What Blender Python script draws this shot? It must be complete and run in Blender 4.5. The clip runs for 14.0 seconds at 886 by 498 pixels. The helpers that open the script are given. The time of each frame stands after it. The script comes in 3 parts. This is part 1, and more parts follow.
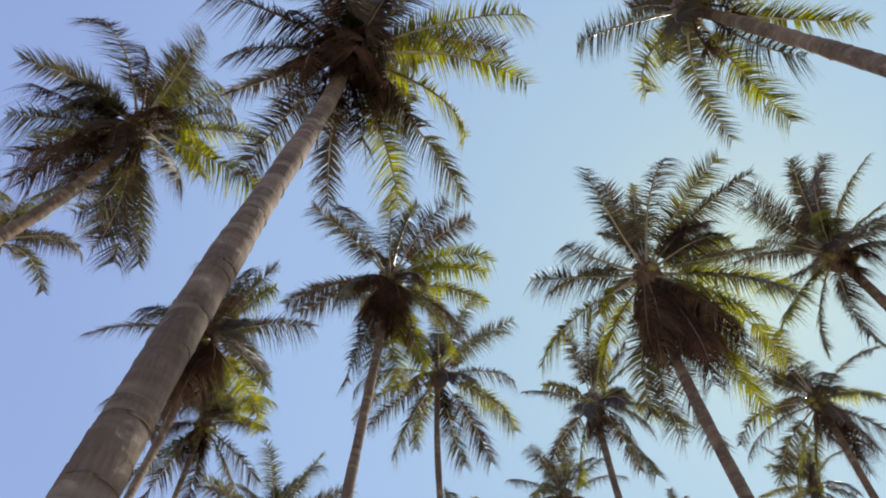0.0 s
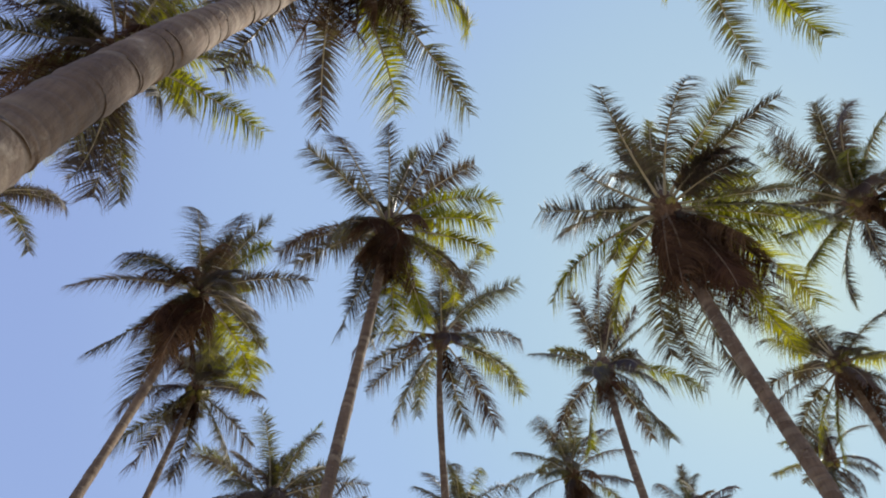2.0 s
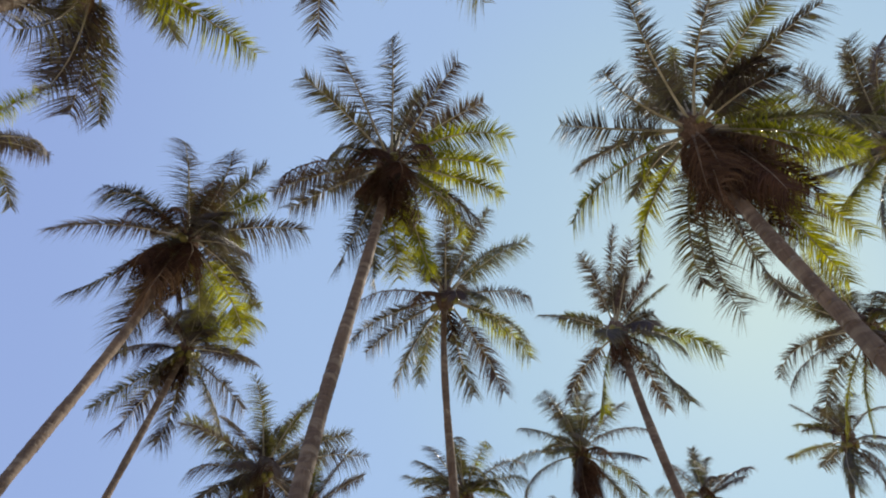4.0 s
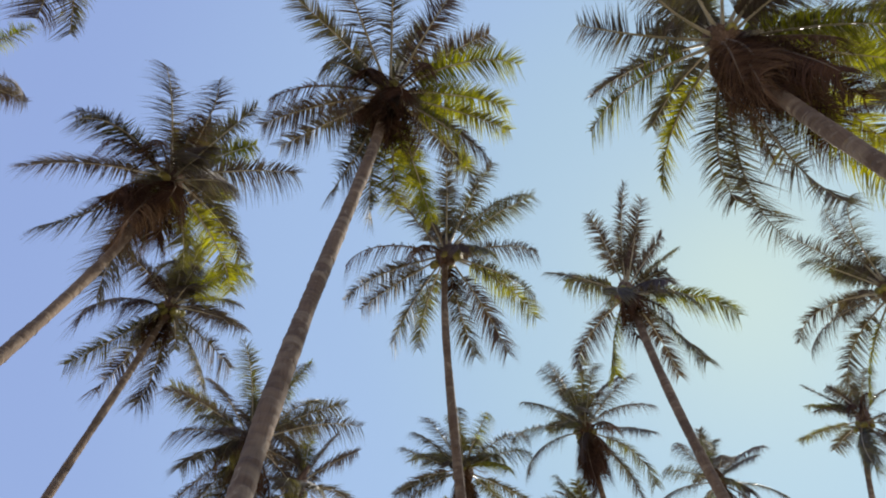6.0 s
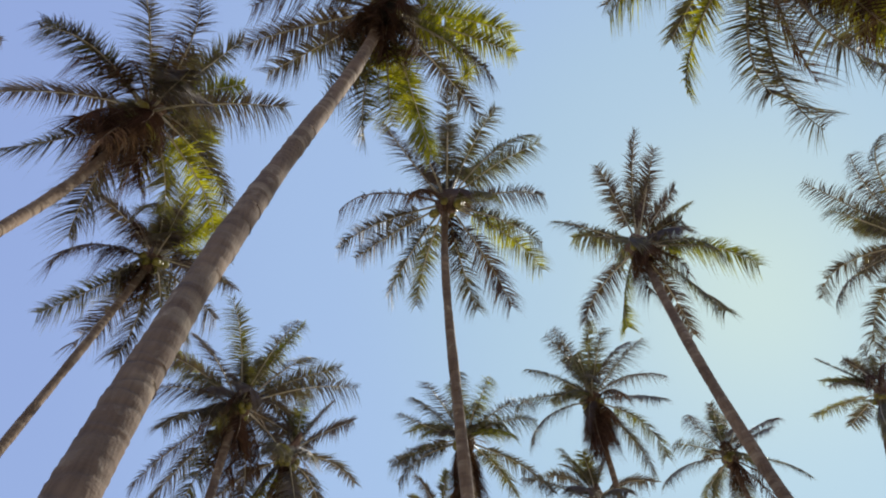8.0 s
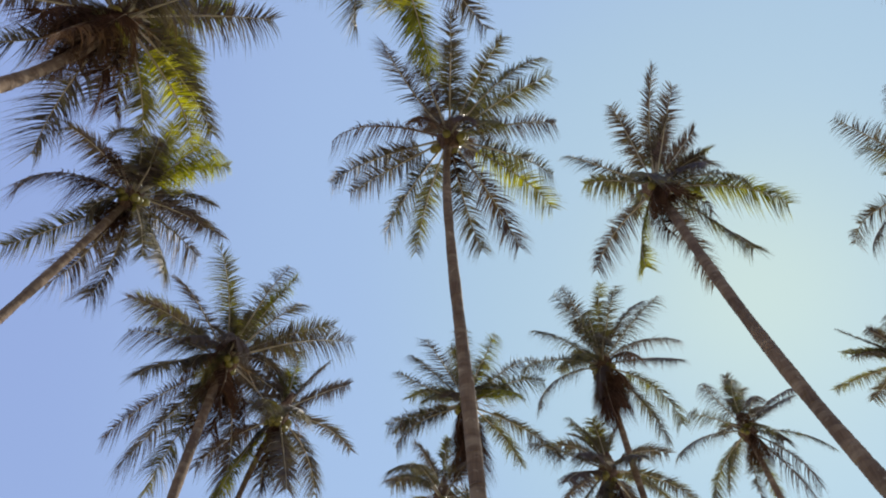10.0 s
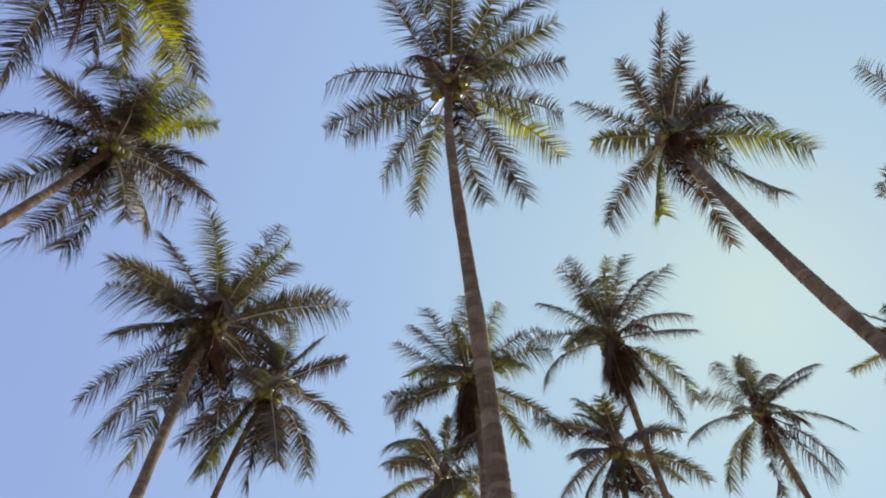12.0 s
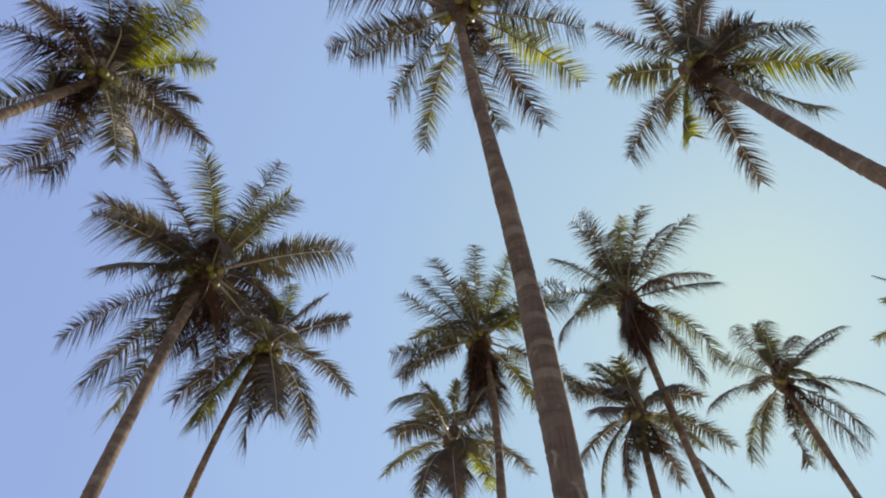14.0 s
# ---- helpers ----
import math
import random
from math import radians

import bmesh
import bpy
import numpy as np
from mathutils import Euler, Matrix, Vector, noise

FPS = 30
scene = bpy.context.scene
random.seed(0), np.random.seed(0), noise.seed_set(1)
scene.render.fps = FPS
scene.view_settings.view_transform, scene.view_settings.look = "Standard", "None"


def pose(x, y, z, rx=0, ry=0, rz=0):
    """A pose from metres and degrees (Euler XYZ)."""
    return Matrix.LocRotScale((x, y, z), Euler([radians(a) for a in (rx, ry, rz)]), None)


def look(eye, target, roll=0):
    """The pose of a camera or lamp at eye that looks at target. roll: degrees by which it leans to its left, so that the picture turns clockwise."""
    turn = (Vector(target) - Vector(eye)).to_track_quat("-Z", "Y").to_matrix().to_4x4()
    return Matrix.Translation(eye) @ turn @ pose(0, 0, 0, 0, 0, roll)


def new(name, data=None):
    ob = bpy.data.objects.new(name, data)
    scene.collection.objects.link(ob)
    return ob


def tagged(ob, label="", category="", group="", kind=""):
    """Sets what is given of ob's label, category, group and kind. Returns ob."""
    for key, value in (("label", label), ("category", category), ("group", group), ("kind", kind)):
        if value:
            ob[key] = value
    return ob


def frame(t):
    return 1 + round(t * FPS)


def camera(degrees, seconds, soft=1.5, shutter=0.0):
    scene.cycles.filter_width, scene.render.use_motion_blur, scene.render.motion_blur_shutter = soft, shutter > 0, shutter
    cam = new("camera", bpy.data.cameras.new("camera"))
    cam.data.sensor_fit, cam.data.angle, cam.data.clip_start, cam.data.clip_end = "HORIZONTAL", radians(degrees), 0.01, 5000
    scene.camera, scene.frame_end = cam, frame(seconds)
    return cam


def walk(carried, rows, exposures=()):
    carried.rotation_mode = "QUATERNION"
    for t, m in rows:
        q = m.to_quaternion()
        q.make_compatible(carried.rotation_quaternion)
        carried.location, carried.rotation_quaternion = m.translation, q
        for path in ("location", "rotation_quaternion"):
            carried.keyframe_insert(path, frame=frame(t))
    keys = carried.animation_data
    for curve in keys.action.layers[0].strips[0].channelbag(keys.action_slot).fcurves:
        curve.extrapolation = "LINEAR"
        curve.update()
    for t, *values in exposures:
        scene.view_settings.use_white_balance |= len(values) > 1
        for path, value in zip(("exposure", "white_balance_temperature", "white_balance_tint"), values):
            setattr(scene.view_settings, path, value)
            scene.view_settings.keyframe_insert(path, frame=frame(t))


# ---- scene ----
cam = camera(68.00, 14.0, soft=1.95)
PATH = [
    (0.0, -0.000, 0.000, 1.500, 142.69, 0.43, 0.28),
    (0.5, 0.060, 0.346, 1.530, 142.56, 0.31, 0.37),
    (1.0, 0.099, 0.763, 1.533, 142.48, 0.16, 0.42),
    (1.5, 0.066, 1.241, 1.522, 142.41, 0.21, 0.51),
    (2.0, -0.002, 1.741, 1.512, 142.41, 0.27, 0.48),
    (2.5, -0.068, 2.264, 1.509, 142.51, 0.26, 0.44),
    (3.0, -0.116, 2.771, 1.516, 142.60, 0.19, 0.38),
    (5.5, -0.262, 5.213, 1.506, 143.19, -0.01, -0.15),
    (6.0, -0.293, 5.680, 1.536, 143.20, 0.06, -0.27),
    (6.5, -0.330, 6.131, 1.560, 143.17, 0.12, -0.36),
    (7.0, -0.325, 6.610, 1.575, 143.17, 0.09, -0.39),
    (7.5, -0.292, 7.082, 1.590, 143.14, -0.01, -0.37),
    (8.0, -0.255, 7.550, 1.615, 143.12, -0.07, -0.29),
    (10.5, -0.196, 10.175, 1.793, 143.13, -0.50, -0.38),
    (11.0, -0.183, 10.618, 1.811, 143.45, -0.42, -0.32),
    (11.5, -0.233, 11.066, 1.790, 143.93, -0.26, -0.37),
    (12.0, -0.313, 11.501, 1.757, 144.23, -0.14, -0.40),
    (12.5, -0.381, 11.952, 1.711, 144.37, -0.16, -0.36),
    (13.0, -0.442, 12.459, 1.663, 144.50, -0.21, -0.27),
    (13.5, -0.515, 12.972, 1.637, 144.62, -0.16, -0.28),
    (14.0, -0.575, 13.500, 1.640, 144.85, -0.01, -0.29),
]
EXPOSURES = [(0.0, 0.0), (14.0, 0.0)]
walk(cam, [(t, pose(x, y, z, rx, ry, rz)) for t, x, y, z, rx, ry, rz in PATH], EXPOSURES)

# ---- light ----
SUN_AZIMUTH, SUN_HEIGHT = 36.5, 44.3
world = bpy.data.worlds.new("sky")
scene.world = world
world.use_nodes = True
wn, wl = world.node_tree.nodes, world.node_tree.links
wn.clear()
sky = wn.new("ShaderNodeTexSky")
sky.sky_type, sky.sun_disc = "NISHITA", False
sky.sun_elevation, sky.sun_rotation = radians(SUN_HEIGHT), radians(SUN_AZIMUTH)
sky.altitude, sky.air_density, sky.dust_density, sky.ozone_density = 0, 1.0, 0.4, 1.8
background = wn.new("ShaderNodeBackground")
background.inputs["Strength"].default_value = 0.036
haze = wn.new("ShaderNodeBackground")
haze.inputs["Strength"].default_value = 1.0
both = wn.new("ShaderNodeAddShader")
world_out = wn.new("ShaderNodeOutputWorld")
tint = wn.new("ShaderNodeMix")
tint.data_type, tint.blend_type = "RGBA", "MULTIPLY"
tint.inputs["Factor"].default_value, tint.inputs["B"].default_value = 1.0, (0.85, 0.92, 0.48, 1)
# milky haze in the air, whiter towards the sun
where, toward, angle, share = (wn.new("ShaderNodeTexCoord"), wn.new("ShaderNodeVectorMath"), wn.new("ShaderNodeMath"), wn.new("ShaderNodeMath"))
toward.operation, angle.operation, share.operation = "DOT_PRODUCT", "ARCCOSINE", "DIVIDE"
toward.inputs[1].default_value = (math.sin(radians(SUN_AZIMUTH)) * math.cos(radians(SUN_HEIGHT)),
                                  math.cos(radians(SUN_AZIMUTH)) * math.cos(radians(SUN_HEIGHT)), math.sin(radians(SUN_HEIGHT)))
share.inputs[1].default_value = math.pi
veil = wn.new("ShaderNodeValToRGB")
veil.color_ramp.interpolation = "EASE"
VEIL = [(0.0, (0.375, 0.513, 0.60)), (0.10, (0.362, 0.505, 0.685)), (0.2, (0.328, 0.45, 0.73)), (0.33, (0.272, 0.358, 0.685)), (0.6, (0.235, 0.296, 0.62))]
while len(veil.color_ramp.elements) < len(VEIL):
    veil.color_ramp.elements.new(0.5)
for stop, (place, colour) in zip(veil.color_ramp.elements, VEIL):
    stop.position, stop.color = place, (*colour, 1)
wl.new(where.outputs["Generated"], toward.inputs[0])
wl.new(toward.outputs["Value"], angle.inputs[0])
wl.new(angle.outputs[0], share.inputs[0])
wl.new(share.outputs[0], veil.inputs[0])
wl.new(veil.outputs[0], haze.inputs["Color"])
wl.new(sky.outputs[0], tint.inputs["A"])
wl.new(tint.outputs["Result"], background.inputs["Color"])
wl.new(background.outputs[0], both.inputs[0])
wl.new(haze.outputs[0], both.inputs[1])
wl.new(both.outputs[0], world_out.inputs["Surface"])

sun = new("sun", bpy.data.lights.new("sun", "SUN"))
sun.data.energy, sun.data.angle, sun.data.color = 5.0, radians(0.53), (1.0, 0.93, 0.82)
sun.matrix_world = look((60 * math.sin(radians(SUN_AZIMUTH)) * math.cos(radians(SUN_HEIGHT)),
                         60 * math.cos(radians(SUN_AZIMUTH)) * math.cos(radians(SUN_HEIGHT)),
                         60 * math.sin(radians(SUN_HEIGHT))), (0, 0, 0))


# ---- materials ----
def material(name):
    m = bpy.data.materials.new(name)
    m.use_nodes = True
    n, l = m.node_tree.nodes, m.node_tree.links
    return m, n, l, n["Principled BSDF"], n["Material Output"]


def ramp(n, stops):
    r = n.new("ShaderNodeValToRGB")
    while len(r.color_ramp.elements) < len(stops):
        r.color_ramp.elements.new(0.5)
    for e, (p, c) in zip(r.color_ramp.elements, stops):
        e.position, e.color = p, (*c, 1)
    return r


def noise_node(n, l, scale, detail=4.0, vector=None, distortion=0.0):
    t = n.new("ShaderNodeTexNoise")
    t.inputs["Scale"].default_value, t.inputs["Detail"].default_value = scale, detail
    t.inputs["Distortion"].default_value = distortion
    if vector is not None:
        l.new(vector, t.inputs["Vector"])
    return t


def blend(n, l, mode, fac, a, b):
    m = n.new("ShaderNodeMix")
    m.data_type, m.blend_type = "RGBA", mode
    for socket, value in ((m.inputs["Factor"], fac), (m.inputs["A"], a), (m.inputs["B"], b)):
        if isinstance(value, bpy.types.NodeSocket):
            l.new(value, socket)
        else:
            socket.default_value = value
    return m.outputs["Result"]


def leaf_material(name, stops, through_stops, share, rough, tip_brown, gloss):
    """Leaflet blades: a waxy upper coat over a blade that lets sunlight through."""
    m, n, l, p, out = material(name)
    info, geo = n.new("ShaderNodeObjectInfo"), n.new("ShaderNodeNewGeometry")
    coords = n.new("ShaderNodeTexCoord")
    along = n.new("ShaderNodeAttribute")
    along.attribute_name = "along"
    island = n.new("ShaderNodeMath")
    island.operation = "MULTIPLY_ADD"
    l.new(geo.outputs["Random Per Island"], island.inputs[0])
    island.inputs[1].default_value = 0.3
    mixed = n.new("ShaderNodeMath")
    mixed.operation = "MULTIPLY"
    l.new(info.outputs["Random"], mixed.inputs[0])
    mixed.inputs[1].default_value = 0.7
    l.new(mixed.outputs[0], island.inputs[2])
    patch = noise_node(n, l, 2.2, 3.0, coords.outputs["Object"])
    front, back = ramp(n, stops), ramp(n, through_stops)
    l.new(island.outputs[0], front.inputs[0])
    l.new(island.outputs[0], back.inputs[0])
    brown = ramp(n, [(0.72, (0, 0, 0)), (1.0, (1, 1, 1))])
    l.new(along.outputs["Fac"], brown.inputs[0])
    scaled = n.new("ShaderNodeMath")
    scaled.operation = "MULTIPLY"
    l.new(brown.outputs[0], scaled.inputs[0])
    scaled.inputs[1].default_value = tip_brown
    c1 = blend(n, l, "MIX", scaled.outputs[0], front.outputs[0], (0.16, 0.11, 0.05, 1))
    spots = ramp(n, [(0.35, (0.72, 0.72, 0.72)), (0.65, (1.15, 1.15, 1.1))])
    l.new(patch.outputs["Fac"], spots.inputs[0])
    c2 = blend(n, l, "MULTIPLY", 1.0, c1, spots.outputs[0])
    l.new(c2, p.inputs["Base Color"])
    p.inputs["Roughness"].default_value = rough
    p.inputs["Specular IOR Level"].default_value = gloss
    trans = n.new("ShaderNodeBsdfTranslucent")
    glow = ramp(n, [(0.38, (0.35, 0.32, 0.38)), (0.62, (1.2, 1.2, 1.1))])
    l.new(patch.outputs["Fac"], glow.inputs[0])
    l.new(blend(n, l, "MULTIPLY", 1.0, back.outputs[0], glow.outputs[0]), trans.inputs["Color"])
    mix = n.new("ShaderNodeMixShader")
    mix.inputs[0].default_value = share
    l.new(p.outputs[0], mix.inputs[1])
    l.new(trans.outputs[0], mix.inputs[2])
    l.new(mix.outputs[0], out.inputs["Surface"])
    return m


LEAF = leaf_material("palm_leaflet",
                     [(0.0, (0.122, 0.070, 0.066)), (0.3, (0.112, 0.076, 0.078)), (0.6, (0.108, 0.086, 0.077)), (0.85, (0.115, 0.104, 0.062)), (1.0, (0.21, 0.165, 0.13))],
                     [(0.0, (0.15, 0.085, 0.015)), (0.35, (0.15, 0.12, 0.012)), (0.7, (0.28, 0.27, 0.006)), (1.0, (0.50, 0.48, 0.006))],
                     0.28, 0.6, 0.5, 0.75)
# brighter copy for fronds the sun shines through, its glow put into the colour
SUN_TINTED_LEAF = leaf_material("sun_tinted_palm_leaflet",
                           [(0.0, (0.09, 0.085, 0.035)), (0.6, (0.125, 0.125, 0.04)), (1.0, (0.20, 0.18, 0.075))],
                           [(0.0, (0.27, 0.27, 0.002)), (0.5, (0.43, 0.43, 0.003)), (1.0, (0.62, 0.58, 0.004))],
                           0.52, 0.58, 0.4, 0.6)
DRY_LEAF = leaf_material("dry_palm_leaflet",
                         [(0.0, (0.055, 0.026, 0.020)), (0.6, (0.10, 0.050, 0.034)), (1.0, (0.20, 0.12, 0.075))],
                         [(0.0, (0.10, 0.05, 0.02)), (0.6, (0.16, 0.09, 0.03)), (1.0, (0.24, 0.15, 0.06))],
                         0.18, 0.8, 0.3, 0.15)


def plain_material(name, stops, scale, rough, bump=0.0, bump_scale=40.0, stretch=None):
    m, n, l, p, out = material(name)
    coords, info = n.new("ShaderNodeTexCoord"), n.new("ShaderNodeObjectInfo")
    vector = coords.outputs["Object"]
    if stretch:
        mapping = n.new("ShaderNodeMapping")
        mapping.inputs["Scale"].default_value = stretch
        l.new(vector, mapping.inputs["Vector"])
        vector = mapping.outputs["Vector"]
    large = noise_node(n, l, scale, 6.0, vector, 0.4)
    shift = n.new("ShaderNodeMath")
    shift.operation = "MULTIPLY_ADD"
    l.new(info.outputs["Random"], shift.inputs[0])
    shift.inputs[1].default_value = 0.24
    offset = n.new("ShaderNodeMath")
    offset.operation = "SUBTRACT"
    l.new(large.outputs["Fac"], offset.inputs[0])
    offset.inputs[1].default_value = 0.12
    l.new(offset.outputs[0], shift.inputs[2])
    r = ramp(n, stops)
    l.new(shift.outputs[0], r.inputs[0])
    l.new(r.outputs[0], p.inputs["Base Color"])
    p.inputs["Roughness"].default_value = rough
    if bump:
        fine = noise_node(n, l, bump_scale, 5.0, vector)
        b = n.new("ShaderNodeBump")
        b.inputs["Strength"].default_value, b.inputs["Distance"].default_value = bump, 0.02
        l.new(fine.outputs["Fac"], b.inputs["Height"])
        l.new(b.outputs[0], p.inputs["Normal"])
    return m


MIDRIB = plain_material("palm_midrib", [(0.3, (0.28, 0.24, 0.14)), (0.7, (0.44, 0.38, 0.27))], 3.0, 0.4, 0.15, 60)
DRY_MIDRIB = plain_material("dry_palm_midrib", [(0.3, (0.12, 0.075, 0.045)), (0.7, (0.22, 0.15, 0.09))], 3.0, 0.65, 0.3, 60)
FIBRE = plain_material("crown_fibre", [(0.3, (0.10, 0.056, 0.034)), (0.55, (0.20, 0.115, 0.07)), (0.8, (0.34, 0.23, 0.14))], 5.0, 0.85, 0.9, 30, (4, 4, 1))
COCONUT = plain_material("coconut_husk", [(0.25, (0.14, 0.12, 0.025)), (0.55, (0.25, 0.22, 0.04)), (0.8, (0.34, 0.27, 0.07))], 4.0, 0.45, 0.1, 30)
STALK = plain_material("flower_stalk", [(0.3, (0.20, 0.11, 0.035)), (0.7, (0.34, 0.22, 0.09))], 6.0, 0.6, 0.2, 40)


def bark_material():
    m, n, l, p, out = material("palm_bark")
    coords, info = n.new("ShaderNodeTexCoord"), n.new("ShaderNodeObjectInfo")
    scar = n.new("ShaderNodeAttribute")
    scar.attribute_name = "scar"
    wide = noise_node(n, l, 1.1, 5.0, coords.outputs["Object"], 0.6)
    base = ramp(n, [(0.25, (0.092, 0.056, 0.035)), (0.5, (0.142, 0.090, 0.056)), (0.75, (0.235, 0.158, 0.10))])
    l.new(wide.outputs["Fac"], base.inputs[0])
    mapping = n.new("ShaderNodeMapping")
    mapping.inputs["Scale"].default_value = (14, 14, 1.2)
    l.new(coords.outputs["Object"], mapping.inputs["Vector"])
    cracks = noise_node(n, l, 3.0, 6.0, mapping.outputs["Vector"])
    tone = ramp(n, [(0.3, (0.7, 0.68, 0.66)), (0.6, (1.08, 1.08, 1.08))])
    l.new(cracks.outputs["Fac"], tone.inputs[0])
    c1 = blend(n, l, "MULTIPLY", 0.8, base.outputs[0], tone.outputs[0])
    lichen = noise_node(n, l, 5.5, 4.0, coords.outputs["Object"], 1.0)
    spots = ramp(n, [(0.60, (0, 0, 0)), (0.74, (0.45, 0.45, 0.45))])
    l.new(lichen.outputs["Fac"], spots.inputs[0])
    c2 = blend(n, l, "MIX", spots.outputs[0], c1, (0.48, 0.40, 0.29, 1))
    band = n.new("ShaderNodeAttribute")
    band.attribute_name = "band"
    pale = n.new("ShaderNodeMath")
    pale.operation = "MULTIPLY"
    l.new(band.outputs["Fac"], pale.inputs[0])
    pale.inputs[1].default_value = 0.32
    c2 = blend(n, l, "MIX", pale.outputs[0], c2, (0.52, 0.42, 0.29, 1))
    c3 = blend(n, l, "MIX", scar.outputs["Fac"], c2, (0.072, 0.048, 0.033, 1))
    l.new(c3, p.inputs["Base Color"])
    p.inputs["Roughness"].default_value = 0.85
    grit = noise_node(n, l, 55.0, 5.0, coords.outputs["Object"])
    total = n.new("ShaderNodeMath")
    total.operation = "ADD"
    l.new(grit.outputs["Fac"], total.inputs[0])
    l.new(cracks.outputs["Fac"], total.inputs[1])
    b = n.new("ShaderNodeBump")
    b.inputs["Strength"].default_value, b.inputs["Distance"].default_value = 0.55, 0.012
    l.new(total.outputs[0], b.inputs["Height"])
    l.new(b.outputs[0], p.inputs["Normal"])
    return m


BARK = bark_material()


def ground_material():
    m, n, l, p, out = material("sandy_grass")
    coords = n.new("ShaderNodeTexCoord")
    wide = noise_node(n, l, 0.12, 6.0, coords.outputs["Object"], 0.8)
    fine = noise_node(n, l, 9.0, 6.0, coords.outputs["Object"])
    both = n.new("ShaderNodeMath")
    both.operation = "MULTIPLY_ADD"
    l.new(fine.outputs["Fac"], both.inputs[0])
    both.inputs[1].default_value = 0.35
    l.new(wide.outputs["Fac"], both.inputs[2])
    r = ramp(n, [(0.40, (0.13, 0.14, 0.05)), (0.52, (0.35, 0.30, 0.20)), (0.75, (0.60, 0.52, 0.40))])
    l.new(both.outputs[0], r.inputs[0])
    l.new(r.outputs[0], p.inputs["Base Color"])
    p.inputs["Roughness"].default_value = 0.95
    b = n.new("ShaderNodeBump")
    b.inputs["Strength"].default_value, b.inputs["Distance"].default_value = 0.7, 0.05
    l.new(fine.outputs["Fac"], b.inputs["Height"])
    l.new(b.outputs[0], p.inputs["Normal"])
    return m


GROUND = ground_material()


# ---- meshes ----
def mesh_from(name, verts, faces, mat, attributes=None, smooth=True):
    me = bpy.data.meshes.new(name)
    me.from_pydata(verts.tolist() if isinstance(verts, np.ndarray) else verts, [], faces)
    for key, values in (attributes or {}).items():
        me.attributes.new(key, "FLOAT", "POINT").data.foreach_set("value", np.asarray(values, dtype=np.float32))
    if smooth:
        me.polygons.foreach_set("use_smooth", np.ones(len(me.polygons), dtype=bool))
    me.materials.append(mat)
    me.update()
    return me


def part(name, me, parent, matrix=None, label=""):
    ob = new(name, me)
    ob.parent = parent
    if matrix is not None:
        ob.matrix_local = matrix
    return tagged(ob, label)


def tube(points, radii, sides):
    """Vertices and faces of a closed tube along points."""
    points = np.asarray(points, float)
    tangents = np.gradient(points, axis=0)
    tangents /= np.linalg.norm(tangents, axis=1)[:, None] + 1e-9
    ref = np.array([0.0, 1.0, 0.0]) if abs(tangents[0][1]) < 0.8 else np.array([1.0, 0.0, 0.0])
    a = np.cross(tangents, ref)
    a /= np.linalg.norm(a, axis=1)[:, None] + 1e-9
    b = np.cross(tangents, a)
    turn = np.linspace(0, 2 * np.pi, sides, endpoint=False)
    ring = np.cos(turn)[None, :, None] * a[:, None] + np.sin(turn)[None, :, None] * b[:, None]
    radii = np.asarray(radii, float)
    verts = points[:, None] + ring * (radii[:, None, None] if radii.ndim == 1 else radii[:, :, None])
    m = len(points)
    faces = [(i * sides + j, i * sides + (j + 1) % sides, (i + 1) * sides + (j + 1) % sides, (i + 1) * sides + j)
             for i in range(m - 1) for j in range(sides)]
    faces += [tuple(range(sides - 1, -1, -1)), tuple(range((m - 1) * sides, m * sides))]
    return verts.reshape(-1, 3), faces


def midrib_line(length, droop, power, sway, count=26):
    """A frond's midrib in its own upright plane, leaving level; droop in radians over its length."""
    s = np.linspace(0, 1, count)
    angle = -droop * s ** power
    step = length / (count - 1)
    x = np.concatenate([[0], np.cumsum(np.cos((angle[1:] + angle[:-1]) / 2)) * step])
    z = np.concatenate([[0], np.cumsum(np.sin((angle[1:] + angle[:-1]) / 2)) * step])
    return s, np.stack([x, sway * length * s ** 2, z], 1)


FROND_KINDS = {"green": ("frond", LEAF, MIDRIB, ""), "sun_tinted": ("frond", SUN_TINTED_LEAF, MIDRIB, "yellow-green palm frond with sunlit glow in its colour"),
               "dry": ("dead_frond", DRY_LEAF, DRY_MIDRIB, "dry brown hanging palm frond")}


